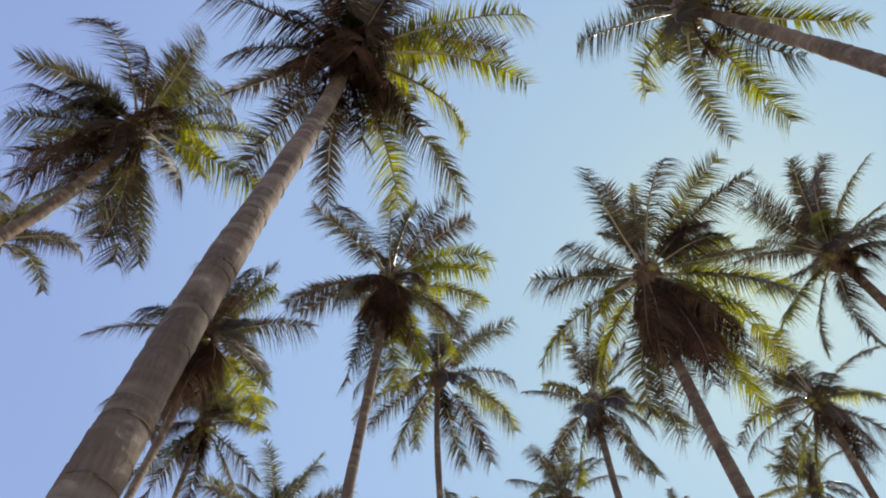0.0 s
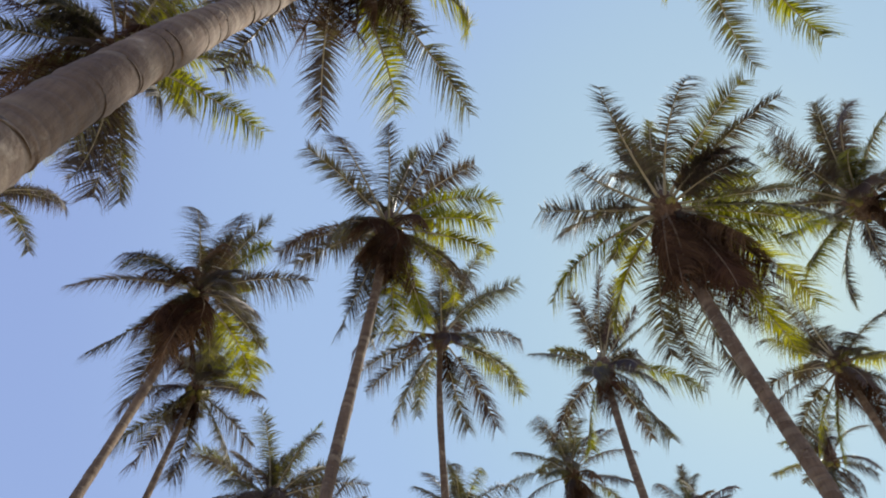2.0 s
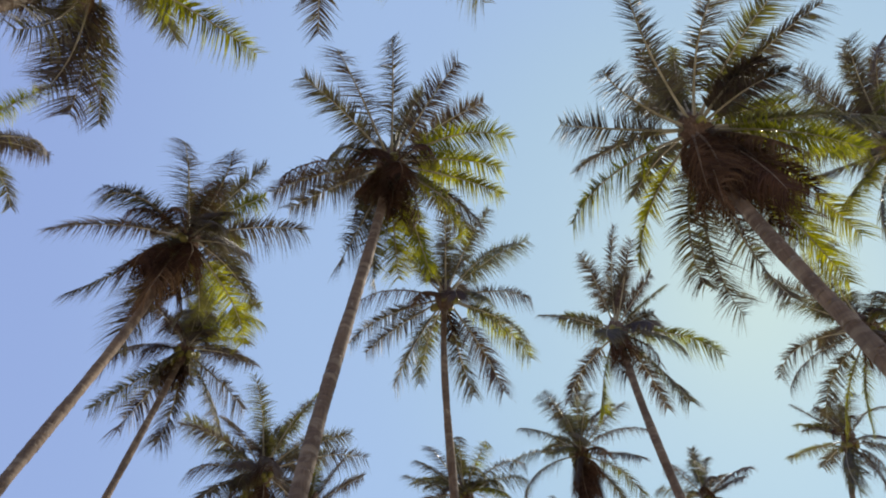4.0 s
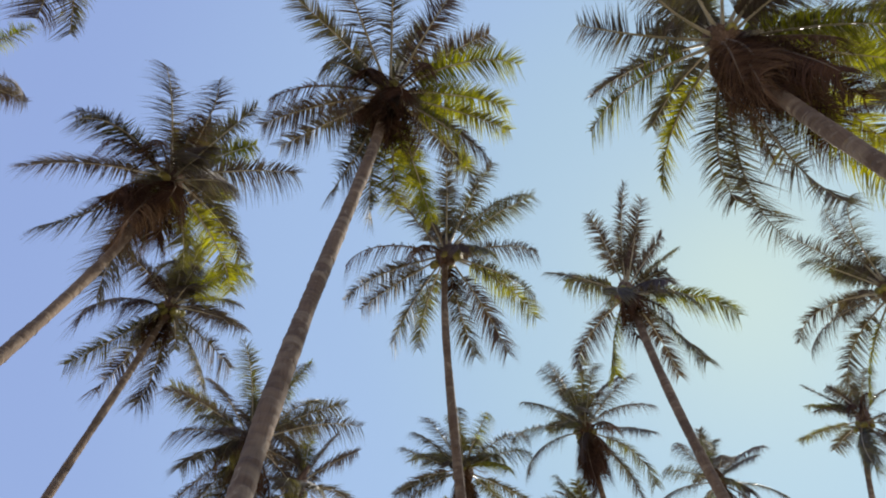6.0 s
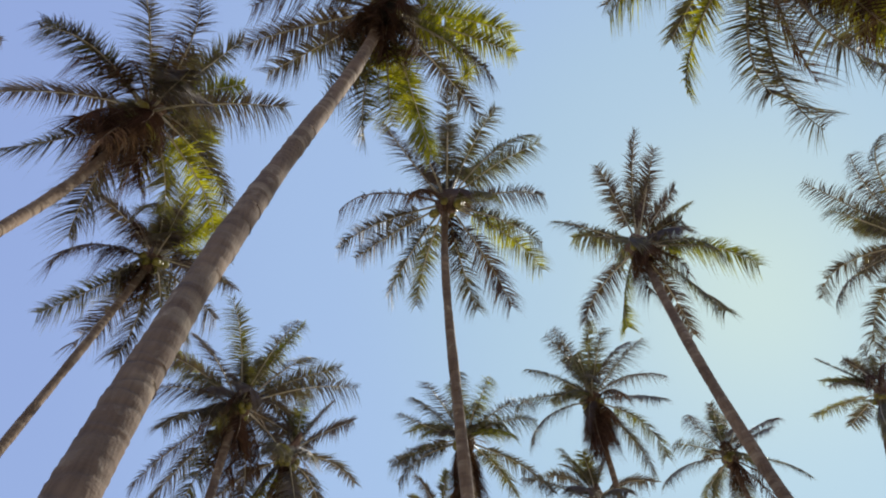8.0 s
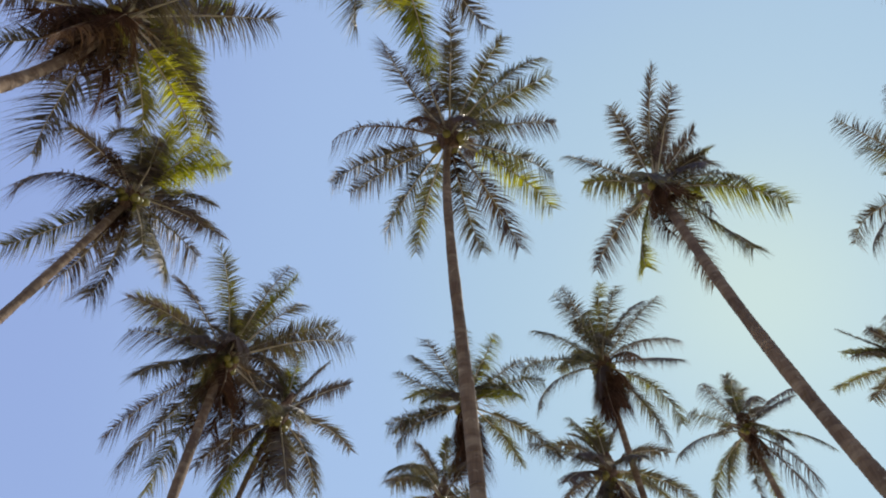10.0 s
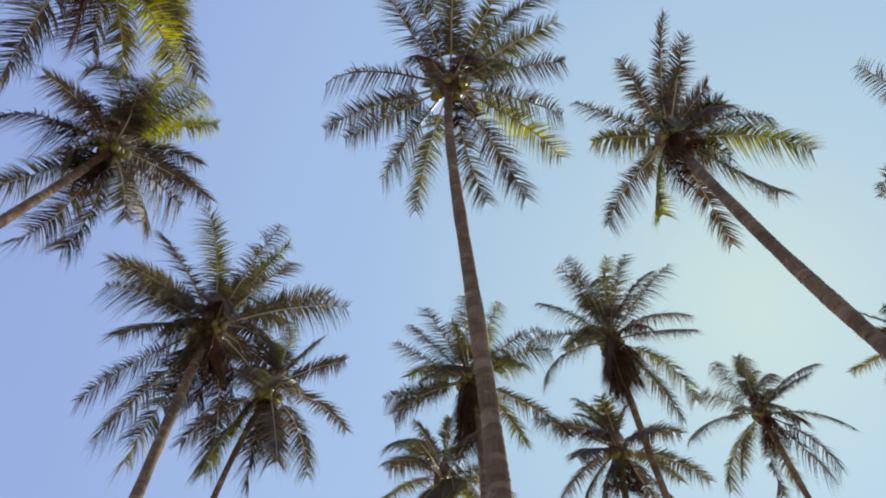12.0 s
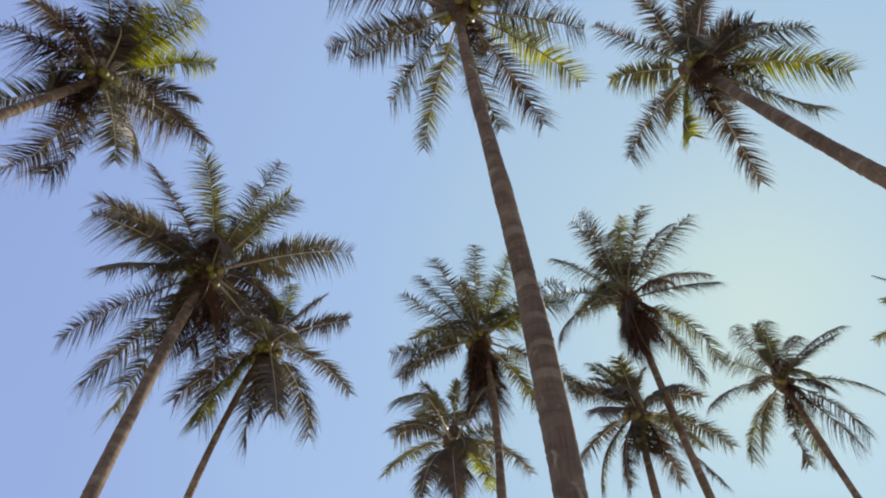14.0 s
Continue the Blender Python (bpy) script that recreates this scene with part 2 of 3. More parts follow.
def frond(parent, rng, start, end, droop, sway, leaf=0.6, sag=0.35, lift=0.25, twist=0.0, kind="green", pairs=130, missing=0.0):
    """One feathered leaf from start to end: a blade of leaflets, and its midrib under it."""
    name, leaf_mat, rib_mat, label = FROND_KINDS[kind]
    start, end = np.asarray(start, float), np.asarray(end, float)
    chord = end - start
    reach = np.linalg.norm(chord)
    s, line = midrib_line(1.0, droop, 1.7, sway)
    length = reach / np.linalg.norm(line[-1])
    line = line * length
    rise = math.asin(max(-1, min(1, chord[2] / reach))) - math.atan2(line[-1][2], math.hypot(line[-1][0], line[-1][1]))
    c, d = math.cos(rise), math.sin(rise)
    line = np.stack([c * line[:, 0] - d * line[:, 2], line[:, 1], d * line[:, 0] + c * line[:, 2]], 1)
    heading = math.atan2(chord[1], chord[0]) - math.atan2(line[-1][1], line[-1][0])
    m = Matrix.Translation(Vector(start)) @ Matrix.Rotation(heading, 4, "Z")

    tangent = np.gradient(line, axis=0)
    tangent /= np.linalg.norm(tangent, axis=1)[:, None]
    at = np.linspace(0.20, 0.995, pairs) ** 0.96
    at = np.concatenate([at, at]) + rng.uniform(-0.004, 0.004, 2 * pairs)
    side = np.repeat([1.0, -1.0], pairs)
    # leaflets lost singly, and torn out in short runs
    keep = rng.uniform(0, 1, 2 * pairs) >= missing
    for _ in range(rng.integers(1, 4)):
        gap, gap_side = rng.uniform(0.25, 0.97), rng.choice([1.0, -1.0])
        keep &= ~((np.abs(at - gap) < rng.uniform(0.006, 0.022)) & (side == gap_side))
    at, side = np.clip(at[keep], 0.1, 0.998), side[keep]
    k = len(at)
    base = np.stack([np.interp(at, s, line[:, i]) for i in range(3)], 1)
    t = np.stack([np.interp(at, s, tangent[:, i]) for i in range(3)], 1)
    t /= np.linalg.norm(t, axis=1)[:, None]
    across = np.cross(np.array([0.0, 0.0, 1.0]) + 0 * t, t)
    across[:, 1] += 1e-6
    across /= np.linalg.norm(across, axis=1)[:, None]
    up = np.cross(t, across)
    roll = twist * (0.25 + 0.75 * at)
    across, up = (np.cos(roll)[:, None] * across + np.sin(roll)[:, None] * up,
                  np.cos(roll)[:, None] * up - np.sin(roll)[:, None] * across)
    # neighbours cling together in bunches, each side in its own way
    place = at * pairs
    comb = np.interp(at, np.linspace(0, 1, 13), rng.normal(0, 0.09, 13))
    bunch = np.where(side > 0, np.interp(at, np.linspace(0, 1, 34), rng.normal(0, 0.08, 34)), np.interp(at, np.linspace(0, 1, 34), rng.normal(0, 0.08, 34)))
    spread = np.radians(76 - 30 * at ** 1.8) + comb + bunch + rng.normal(0, 0.05, k)
    raise_ = lift - 0.25 * at + np.interp(place % 7, [0, 3, 7], [-0.1, 0.1, -0.1]) + rng.normal(0, 0.13, k)
    way = (np.cos(spread)[:, None] * t + np.sin(spread)[:, None] * (side[:, None] * np.cos(raise_)[:, None] * across
                                                                    + np.sin(raise_)[:, None] * up))
    size = leaf * np.interp(at, [0.1, 0.22, 0.42, 0.65, 0.88, 1.0], [0.45, 0.82, 1.0, 0.98, 0.84, 0.55]) * rng.uniform(0.64, 1.15, k)
    size[rng.uniform(0, 1, k) < 0.05] *= 0.55
    hang = sag * rng.uniform(0.5, 1.5, k)
    cross = t - (t * way).sum(1)[:, None] * way
    cross /= np.linalg.norm(cross, axis=1)[:, None]
    tilt = rng.normal(0.5, 0.45, k) * side
    normal = np.cross(way, cross)
    cross = np.cos(tilt)[:, None] * cross + np.sin(tilt)[:, None] * normal
    half = (0.0095 if kind == "dry" else 0.0115) * rng.uniform(0.8, 1.2, k) * np.interp(at, [0.1, 0.3, 0.8, 1.0], [0.8, 1.1, 1.0, 0.65])
    rows = []
    for u, w in ((0.0, 1.1), (0.3, 1.05), (0.66, 0.48)):
        p = base + way * (size * u)[:, None]
        p[:, 2] -= hang * size * u * u
        rows += [p - cross * (half * w)[:, None], p + cross * (half * w)[:, None]]
    p = base + way * size[:, None]
    p[:, 2] -= hang * size * 1.12
    rows.append(p)
    verts = np.stack(rows, 1).reshape(-1, 3)
    faces = []
    for i in range(k):
        o = 7 * i
        faces += [(o, o + 1, o + 3, o + 2), (o + 2, o + 3, o + 5, o + 4), (o + 4, o + 5, o + 6)]
    along = np.tile([0.0, 0.0, 0.3, 0.3, 0.68, 0.68, 1.0], k)
    blade = part(name, mesh_from("leaflets", verts, faces, leaf_mat, {"along": along}, False), parent, m, label)
    thick = np.interp(s, [0, 0.04, 0.16, 0.5, 1.0], [0.064, 0.046, 0.031, 0.021, 0.006])
    v, f = tube(line - np.array([0, 0, 0.004]), thick, 6)
    part("midrib", mesh_from("midrib", v, f, rib_mat), blade)
    return blade


def trunk_line(crown, base, bend, count):
    s = np.linspace(1, 0, count)[:, None]
    return np.array(crown) + (np.array([*base, 0.0]) - np.array(crown)) * s + np.array([*bend[:2], 0.0]) * 4 * s * (1 - s) + np.array([*bend[2:], 0.0]) * 10 * s * (1 - s) * (1 - 2 * s)


def trunk_mesh(crown, base, bend, radius, sides, rng, taper):
    """A tapering stem with a swollen foot and the uneven ring scars of shed leaves."""
    fine = trunk_line(crown, base, bend, 400)
    dist = np.concatenate([[0], np.cumsum(np.linalg.norm(np.diff(fine, axis=0), axis=1))])
    total = dist[-1]
    marks, h = [], 0.15
    while h < total - 0.3:
        marks.append(h)
        h += rng.uniform(0.055, 0.13)
    heights, lips = [0.0], [0.0]
    for a, b in zip(marks, marks[1:] + [total]):
        heights += [a - 0.012, a + 0.004, a + 0.02, a + 0.55 * (b - a)]
        lips += [0.75, -0.7, -0.35, 0.1]
    heights += [total]
    lips += [0.0]
    heights, lips = np.array(heights), np.array(lips)
    centre = np.stack([np.interp(heights, dist, fine[:, i]) for i in range(3)], 1)
    share = heights / total
    r = radius * (taper[0] + (taper[1] - taper[0]) * share + 0.75 * np.exp(-heights / 0.45) + 0.04 * np.exp(-heights / 2.2))
    r = r + 0.005 * np.sin(heights * 2.3 + rng.uniform(0, 6)) + 0.002 * np.sin(heights * 5.3 + rng.uniform(0, 6))
    turn = np.linspace(0, 2 * np.pi, sides, endpoint=False)
    group = np.concatenate([[0], np.repeat(np.arange(len(marks)), 4), [len(marks) - 1]])
    phase, power = rng.uniform(0, 6.28, len(marks)), rng.uniform(0.4, 0.9, len(marks))
    uneven = 0.5 + 0.5 * np.sin(turn[None] + phase[group][:, None]) + 0.3 * np.sin(3 * turn[None] + 2.1 * phase[group][:, None])
    depth = 0.010 * power[group][:, None] * np.clip(uneven, 0.08, 1.2)
    radii = r[:, None] * (1 + 0.02 * np.sin(2 * turn[None] + heights[:, None] * 0.4)) + lips[:, None] * depth
    # scars wander up and down round the stem
    wander = 0.022 * np.sin(turn[None] + phase[group][:, None] * 1.7) * (lips != 0)[:, None]
    v, f = tube(centre, radii, sides)
    v = v.reshape(len(heights), sides, 3)
    v[:, :, 2] += wander
    v[0, :, 2] -= 0.15
    scar = np.clip(-lips, 0, 1)[:, None] * np.clip(uneven, 0.1, 1) * power[group][:, None]
    v = v.reshape(-1, 3) - np.array([*base, 0.0])
    pale = rng.uniform(0, 1, len(marks)) ** 2
    band = pale[group][:, None] * np.clip(0.45 + 0.55 * np.sin(turn[None] + 2.7 * phase[group][:, None]), 0, 1)
    return mesh_from("trunk", v, f, BARK, {"scar": scar.ravel().clip(0, 1), "band": band.ravel()})


def lump_mesh(name, rings, sides, mat, rng, rough=0.12):
    """A rough turned body; rings are (height, radius)."""
    h = np.array([a for a, b in rings])
    r = np.array([b for a, b in rings])
    z = np.linspace(h[0], h[-1], 22)
    rad = np.interp(z, h, r)[:, None] * (1 + rough * rng.normal(0, 1, (22, sides)).clip(-1.5, 1.5))
    v, f = tube(np.stack([0 * z, 0 * z, z], 1), rad, sides)
    return mesh_from(name, v, f, mat)


def nut_meshes():
    made = []
    for stretch in (1.15, 1.28, 1.05):
        z = np.linspace(-1, 1, 9)
        rad = np.sqrt(np.clip(1 - z * z, 0.004, 1)) * (1 + 0.05 * z)
        turn = np.linspace(0, 2 * np.pi, 12, endpoint=False)
        v, f = tube(np.stack([0 * z, 0 * z, z * stretch * 0.115], 1), 0.115 * rad[:, None] * (1 + 0.05 * np.cos(3 * turn))[None], 12)
        made.append(mesh_from("coconut", v, f, COCONUT))
    return made


NUTS = nut_meshes()


def flower_stalk(parent, rng, start, way, length):
    """A spent flower branch: a stalk that parts into thin drooping strands."""
    verts, faces = [], []

    def add(points, r0, r1):
        v, f = tube(points, np.linspace(r0, r1, len(points)), 4)
        o = sum(len(a) for a in verts)
        verts.append(v)
        faces.extend(tuple(o + i for i in q) for q in f)

    u = np.linspace(0, 1, 6)[:, None]
    stem = np.array(start) + np.array(way) * length * 0.55 * u - np.array([0, 0, 1]) * 0.18 * length * u ** 2
    add(stem, 0.016, 0.009)
    for i in range(14):
        a = stem[rng.integers(2, 6)]
        g = np.array(way) + rng.normal(0, 0.35, 3)
        q = a + g * length * rng.uniform(0.3, 0.55) * u - np.array([0, 0, 1]) * length * rng.uniform(0.15, 0.4) * u ** 2
        add(q, 0.006, 0.003)
    return part("flower_branch", mesh_from("flower_branch", np.concatenate(verts), faces, STALK), parent, None, "dry straw-coloured spent flower branch")


def palm(label, crown, base, bend, radius, seed, tips, sun_tinted=(), dead=(), sides=20, fill=8, nuts=10, skirt=4, skirt_reach=0.8, fill_dry=0.35, leaf=0.6, taper=(1.02, 0.9), flowers=(), mantle=()):
    """A coconut palm. tips and the next two lists: for each green, sunlit-coloured or dry frond its bearing from north,
    height angle and reach, and, where known, droop and sway.
    """
    rng = np.random.default_rng(seed)
    tree = tagged(new("palm_tree"), label, "palm tree", "coconut palms")
    tree.location = (*base, 0)
    part("trunk", trunk_mesh(crown, base, bend, radius, sides, rng, taper), tree)
    hub = np.array(crown) - np.array([*base, 0.0])
    lean = np.array(crown) - trunk_line(crown, base, bend, 400)[-24]
    lean /= np.linalg.norm(lean)

    def heading(az, el):
        return np.array([math.sin(radians(az)) * math.cos(radians(el)), math.cos(radians(az)) * math.cos(radians(el)), math.sin(radians(el))])

    def grow(kind, az, el, reach, droop=None, sway=None):
        height = np.interp(el, [-85, -40, 0, 40, 85], [-0.34, -0.26, -0.08, 0.12, 0.26])
        start = hub + lean * height + heading(az, 0) * radius * np.interp(el, [-85, 0, 85], [0.95, 0.85, 0.3])
        if droop is None:
            droop = np.interp(el, [-85, -45, 0, 45, 85], [0.5, 0.95, 1.0, 0.7, 0.35]) * rng.uniform(0.8, 1.25)
        if sway is None:
            sway = rng.uniform(-0.05, 0.05)
        dry = kind == "dry"
        frond(tree, rng, start, hub + heading(az, el) * reach, droop, sway, leaf * rng.uniform(0.88, 1.1), 0.9 if dry else rng.uniform(0.18, 0.75),
              -0.2 if dry else np.interp(el, [-60, 20, 80], [0.0, 0.2, 0.4]), rng.uniform(-0.8, 0.8), kind, 120 if dry else 160, 0.2 if dry else 0.05)

    for kind, rows in (("green", tips), ("sun_tinted", sun_tinted), ("dry", dead)):
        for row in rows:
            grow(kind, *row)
    # the inner leaves that close the heart of the crown
    for i in range(fill):
        if i % 3 == 0:
            grow("dry" if rng.uniform() < fill_dry else "green", rng.uniform(130, 230), rng.uniform(-55, -5), rng.uniform(1.6, 2.4))
        elif i % 3 == 1:
            grow("green", rng.uniform(-65, 65), rng.uniform(18, 72), rng.uniform(2.2, 2.9))
        else:
            grow("green", rng.uniform(0, 360), rng.uniform(52, 86), rng.uniform(1.3, 2.3))
    for i in range(skirt):
        grow("green" if i % 3 == 2 else "dry", i * 360 / max(skirt, 1) + rng.uniform(-25, 25), rng.uniform(-84, -62), rng.uniform(1.5, 2.4) * skirt_reach)
    # old dead leaves left hanging round the stem
    for az0, az1, el0, el1, reach, count in mantle:
        for i in range(count):
            grow("dry", az0 + (az1 - az0) * (i + rng.uniform(0, 1)) / count, rng.uniform(el0, el1), reach * rng.uniform(0.55, 1.15), rng.uniform(0.05, 0.6), rng.uniform(-0.12, 0.12))
    tilt = Vector((0, 0, 1)).rotation_difference(Vector(lean)).to_matrix().to_4x4()
    heart = Matrix.Translation(Vector(hub)) @ tilt
    part("crown_fibre", lump_mesh("crown_fibre", [(-0.85, radius * 0.95), (-0.6, radius * 1.7), (-0.3, radius * 2.5), (0.05, radius * 2.3), (0.4, radius * 1.2), (0.75, 0.04)], 22, FIBRE, rng, 0.2),
         tree, heart, "matted brown fibre round the leaf bases")
    for i in range(nuts):
        az = rng.uniform(0, 360)
        p = hub + heading(az, 0) * (radius + rng.uniform(0.08, 0.3)) + lean * rng.uniform(-0.62, -0.15)
        part("coconut", NUTS[i % 3], tree, Matrix.Translation(Vector(p)) @ Euler((rng.uniform(-0.6, 0.6), rng.uniform(-0.6, 0.6), rng.uniform(0, 6))).to_matrix().to_4x4(), "green-brown unripe coconut")
    for az in (*flowers, *rng.uniform(0, 360, 3)):
        flower_stalk(tree, rng, hub + heading(az, 0) * radius, heading(az, rng.uniform(-35, 15)), rng.uniform(0.8, 1.2))
    return tree


# ---- the ground ----
def ground():
    edges = [0.0, 3, 6, 10, 15, 22, 32, 50, 90, 180, 400, 1000, 3000]
    count = 64
    verts, faces = [(4.0, 14.0, 0.0)], []
    for r in edges[1:]:
        for j in range(count):
            a = 2 * math.pi * j / count
            x, y = 4 + r * math.cos(a), 14 + r * math.sin(a)
            verts.append((x, y, 0.05 * noise.noise(Vector((x * 0.15, y * 0.15, 0))) - 0.05))
    for j in range(count):
        faces.append((0, 1 + j, 1 + (j + 1) % count))
    for i in range(len(edges) - 2):
        for j in range(count):
            a, b = 1 + i * count + j, 1 + i * count + (j + 1) % count
            faces.append((a, a + count, b + count, b))
    return tagged(new("ground", mesh_from("ground", verts, faces, GROUND)), "flat pale sandy ground with thin dry grass", "ground", kind="structure")


ground()

# ---- the palms ----
palm("coconut palm with a thick ringed grey-brown trunk leaning over the path", (-1.70, 4.58, 13.63), (-1.72, 2.77), (-0.01, -0.21, 0.05, 0.14), 0.133, 11,
     tips=[(-122, -55, 3.06, 0.6, 0.00), (-69, 10, 2.87, 0.5, 0.06), (-57, -56, 3.30, 1.1, 0.00), (-13, -1, 3.40, 0.6, -0.18), (43, -25, 3.54, 0.9, 0.00), (84, 18, 3.22, 1.1, 0.12), (-180, -39, 3.2), (136, -24, 3.3), (137, 70, 3.2), (145, 34, 3.2)],
     sun_tinted=[(28, -53, 3.32, 1.1, 0.00), (77, -49, 3.29, 1.2, 0.06), (84, -11, 3.40, 1.2, 0.12), (103, -3, 3.35, 2.2, -0.12)],
     dead=[(150, -60, 1.9), (100, -62, 1.8), (60, -66, 2.0), (-120, -60, 1.8), (180, -70, 1.8), (20, -70, 1.9), (200, -20, 2.4), (240, -15, 2.6), (-32, -77, 2.6), (39, -75, 2.6), (-154, -72, 2.6), (-87, -67, 2.4)],
     sides=36, taper=(1.16, 0.9), flowers=(95, 125), nuts=12, skirt=4, fill=16, fill_dry=0.6, mantle=[(50, 210, -80, -42, 2.1, 12)])
palm("slender coconut palm with a leaning sunlit trunk", (-1.44, 11.77, 15.63), (-1.49, 9.61), (-0.33, 0.15, 0.09, 0.15), 0.119, 12,
     tips=[(-131, 18, 2.89, 0.7, 0.06), (-166, -22, 3.71, 0.8, 0.06), (176, -18, 3.65, 1.0, 0.00), (130, 72, 3.03, 0.5, 0.00), (147, 3, 2.95, 0.7, 0.00), (107, 37, 3.03, 0.6, 0.00), (-77, -5, 3.09, 1.0, 0.06), (-61, 5, 3.20, 0.7, 0.12), (-55, -70, 3.40, 0.6, 0.12), (-10, -63, 3.32, 0.8, -0.12), (38, 9, 3.46, 1.0, -0.12), (68, -32, 2.78, 0.8, 0.00), (-151, -54, 3.25, 0.7, 0.06)],
     sun_tinted=[(105, -5, 2.94, 1.3, 0.18), (73, -57, 3.14, 1.3, 0.06), (17, -13, 3.26, 0.9, -0.06), (14, 2, 3.77, 0.9, -0.18), (71, 25, 3.27, 0.6, 0.00), (71, 0, 2.92, 0.7, -0.06), (12, -67, 3.23, 0.5, -0.06)],
     dead=[(85, -74, 2.67, 0.5, 0.00), (-102, -34, 2.89, 1.0, -0.12), (-60, -60, 1.8), (30, -72, 1.9), (150, -66, 1.8)],
     sides=28, nuts=9, skirt=5, skirt_reach=0.8, mantle=[(120, 260, -87, -76, 2.3, 7)], taper=(0.86, 0.9))
palm("coconut palm with a gently curved bare trunk and airy crown", (-0.11, 17.78, 17.57), (0.10, 17.62), (0.15, -0.22, -0.20, -0.11), 0.115, 13,
     tips=[(136, -6, 3.22, 1.1, 0.12), (113, 25, 3.24, 0.8, -0.06), (114, -29, 3.14, 1.0, -0.06), (96, -45, 3.44, 0.8, -0.06), (45, -45, 3.56, 0.6, 0.00), (24, -52, 3.30, 0.6, -0.12), (-16, -16, 3.43, 0.9, -0.06), (-52, -55, 3.46, 0.5, 0.00), (-82, -31, 3.48, 1.1, 0.06), (-78, -40, 3.24, 0.7, 0.12), (-151, -15, 3.33, 1.1, 0.24), (-162, -26, 3.24, 0.9, 0.00), (180, -22, 3.24, 1.2, 0.00), (145, 39, 3.15, 0.6, 0.00), (-180, 26, 3.2)],
     sun_tinted=[(67, -31, 3.35, 1.1, 0.00)],
     dead=[(-100, -25, 3.24, 1.5, -0.06)],
     sides=28, skirt=1, nuts=12, taper=(1.2, 0.75))
palm("coconut palm bent sideways with a thick dark trunk", (5.53, 19.06, 17.22), (6.96, 15.80), (-0.67, 0.29, 0.01, -0.14), 0.125, 14,
     tips=[(178, 47, 3.51, 0.6, 0.06), (157, 53, 3.21, 0.3, -0.12), (-143, 63, 3.05, 0.6, 0.00), (-114, -10, 2.95, 0.6, 0.06), (-46, -37, 2.86, 1.0, 0.00), (110, 53, 2.79, 0.1, -0.06), (89, 46, 3.16, 0.1, -0.06), (147, -51, 3.26, 0.7, 0.00), (107, -68, 3.64, 0.5, -0.12), (37, -22, 3.32, 0.9, 0.06)],
     sun_tinted=[(-74, -73, 3.38, 0.5, 0.06), (100, -29, 3.28, 1.0, 0.06)],
     dead=[(-170, -62, 1.7), (-126, -76, 1.7), (110, -60, 2.0)],
     sides=24, skirt=2)
palm("coconut palm with a heavy crown and dry brown fronds hanging below", (4.80, 9.75, 13.40), (4.63, 8.90), (-0.01, -0.16, -0.16, 0.12), 0.115, 15,
     tips=[(-147, 2, 3.23, 1.0, 0.12), (-127, -25, 3.21, 0.7, 0.24), (-101, -19, 3.07, 0.3, 0.12), (179, 6, 2.85, 1.6, 0.06), (152, 16, 2.98, 0.7, 0.00), (136, 13, 3.16, 0.8, -0.06), (122, -43, 3.40, 0.8, -0.06), (-9, -59, 3.31, 1.1, 0.00), (10, -59, 3.91, 1.1, -0.06), (28, -79, 4.34, 0.6, -0.06), (-139, 82, 3.18, 0.9, -0.12), (148, 78, 3.00, 0.3, 0.00), (85, 19, 3.42, 0.2, -0.06)],
     sun_tinted=[(-74, -39, 3.56, 0.8, -0.06), (88, 28, 2.78, 0.5, -0.06), (134, -60, 3.49, 0.4, 0.00), (-26, -35, 2.93, 1.1, -0.06), (56, -52, 4.03, 0.4, 0.06), (63, -20, 3.97, 1.2, 0.06), (86, -8, 3.41, 0.9, -0.12)],
     dead=[(56, -32, 3.18, 1.1, 0.12), (84, -56, 2.73, 1.1, 0.00), (52, -72, 3.11, 0.5, 0.06), (51, -47, 3.06, 1.4, 0.06), (33, -17, 2.89, 1.2, 0.00), (70, -58, 2.5), (60, -46, 2.6), (82, -50, 2.5)],
     sides=24, nuts=4, skirt=4, mantle=[(40, 140, -82, -58, 2.5, 12), (150, 300, -87, -77, 3.3, 15)])
palm("tall coconut palm with ragged curling fronds, some dry and brown", (-7.10, 7.08, 15.82), (-9.77, 5.05), (-0.01, 0.21, 0.11, 0.28), 0.135, 16,
     tips=[(175, -26, 3.28, 1.6, -0.06), (-114, 16, 3.19, 0.9, 0.00), (-141, -54, 3.28, 0.2, 0.06), (138, -10, 3.25, 0.9, -0.06), (107, -25, 3.12, 1.0, -0.06), (94, -57, 3.29, 0.3, 0.00), (-12, -43, 3.36, 0.9, -0.06), (-43, -84, 3.21, 0.8, 0.12), (-21, -54, 3.25, 1.0, 0.06), (-77, 12, 3.27, 0.6, 0.18), (-92, -76, 3.27, 0.6, 0.12), (-5, -33, 3.39, 1.0, -0.12)],
     sun_tinted=[(120, -27, 3.48, 0.9, -0.06), (82, -3, 3.26, 1.1, -0.12), (55, -3, 3.45, 0.6, -0.06)],
     dead=[(-144, -37, 2.62, 0.5, 0.18), (-83, -40, 3.01, 0.7, 0.06), (-91, -36, 2.75, 0.8, 0.12), (-97, -83, 2.6), (-128, -68, 2.6), (-77, -40, 2.9), (-26, -42, 2.7)],
     skirt=4, leaf=0.68, fill=13)
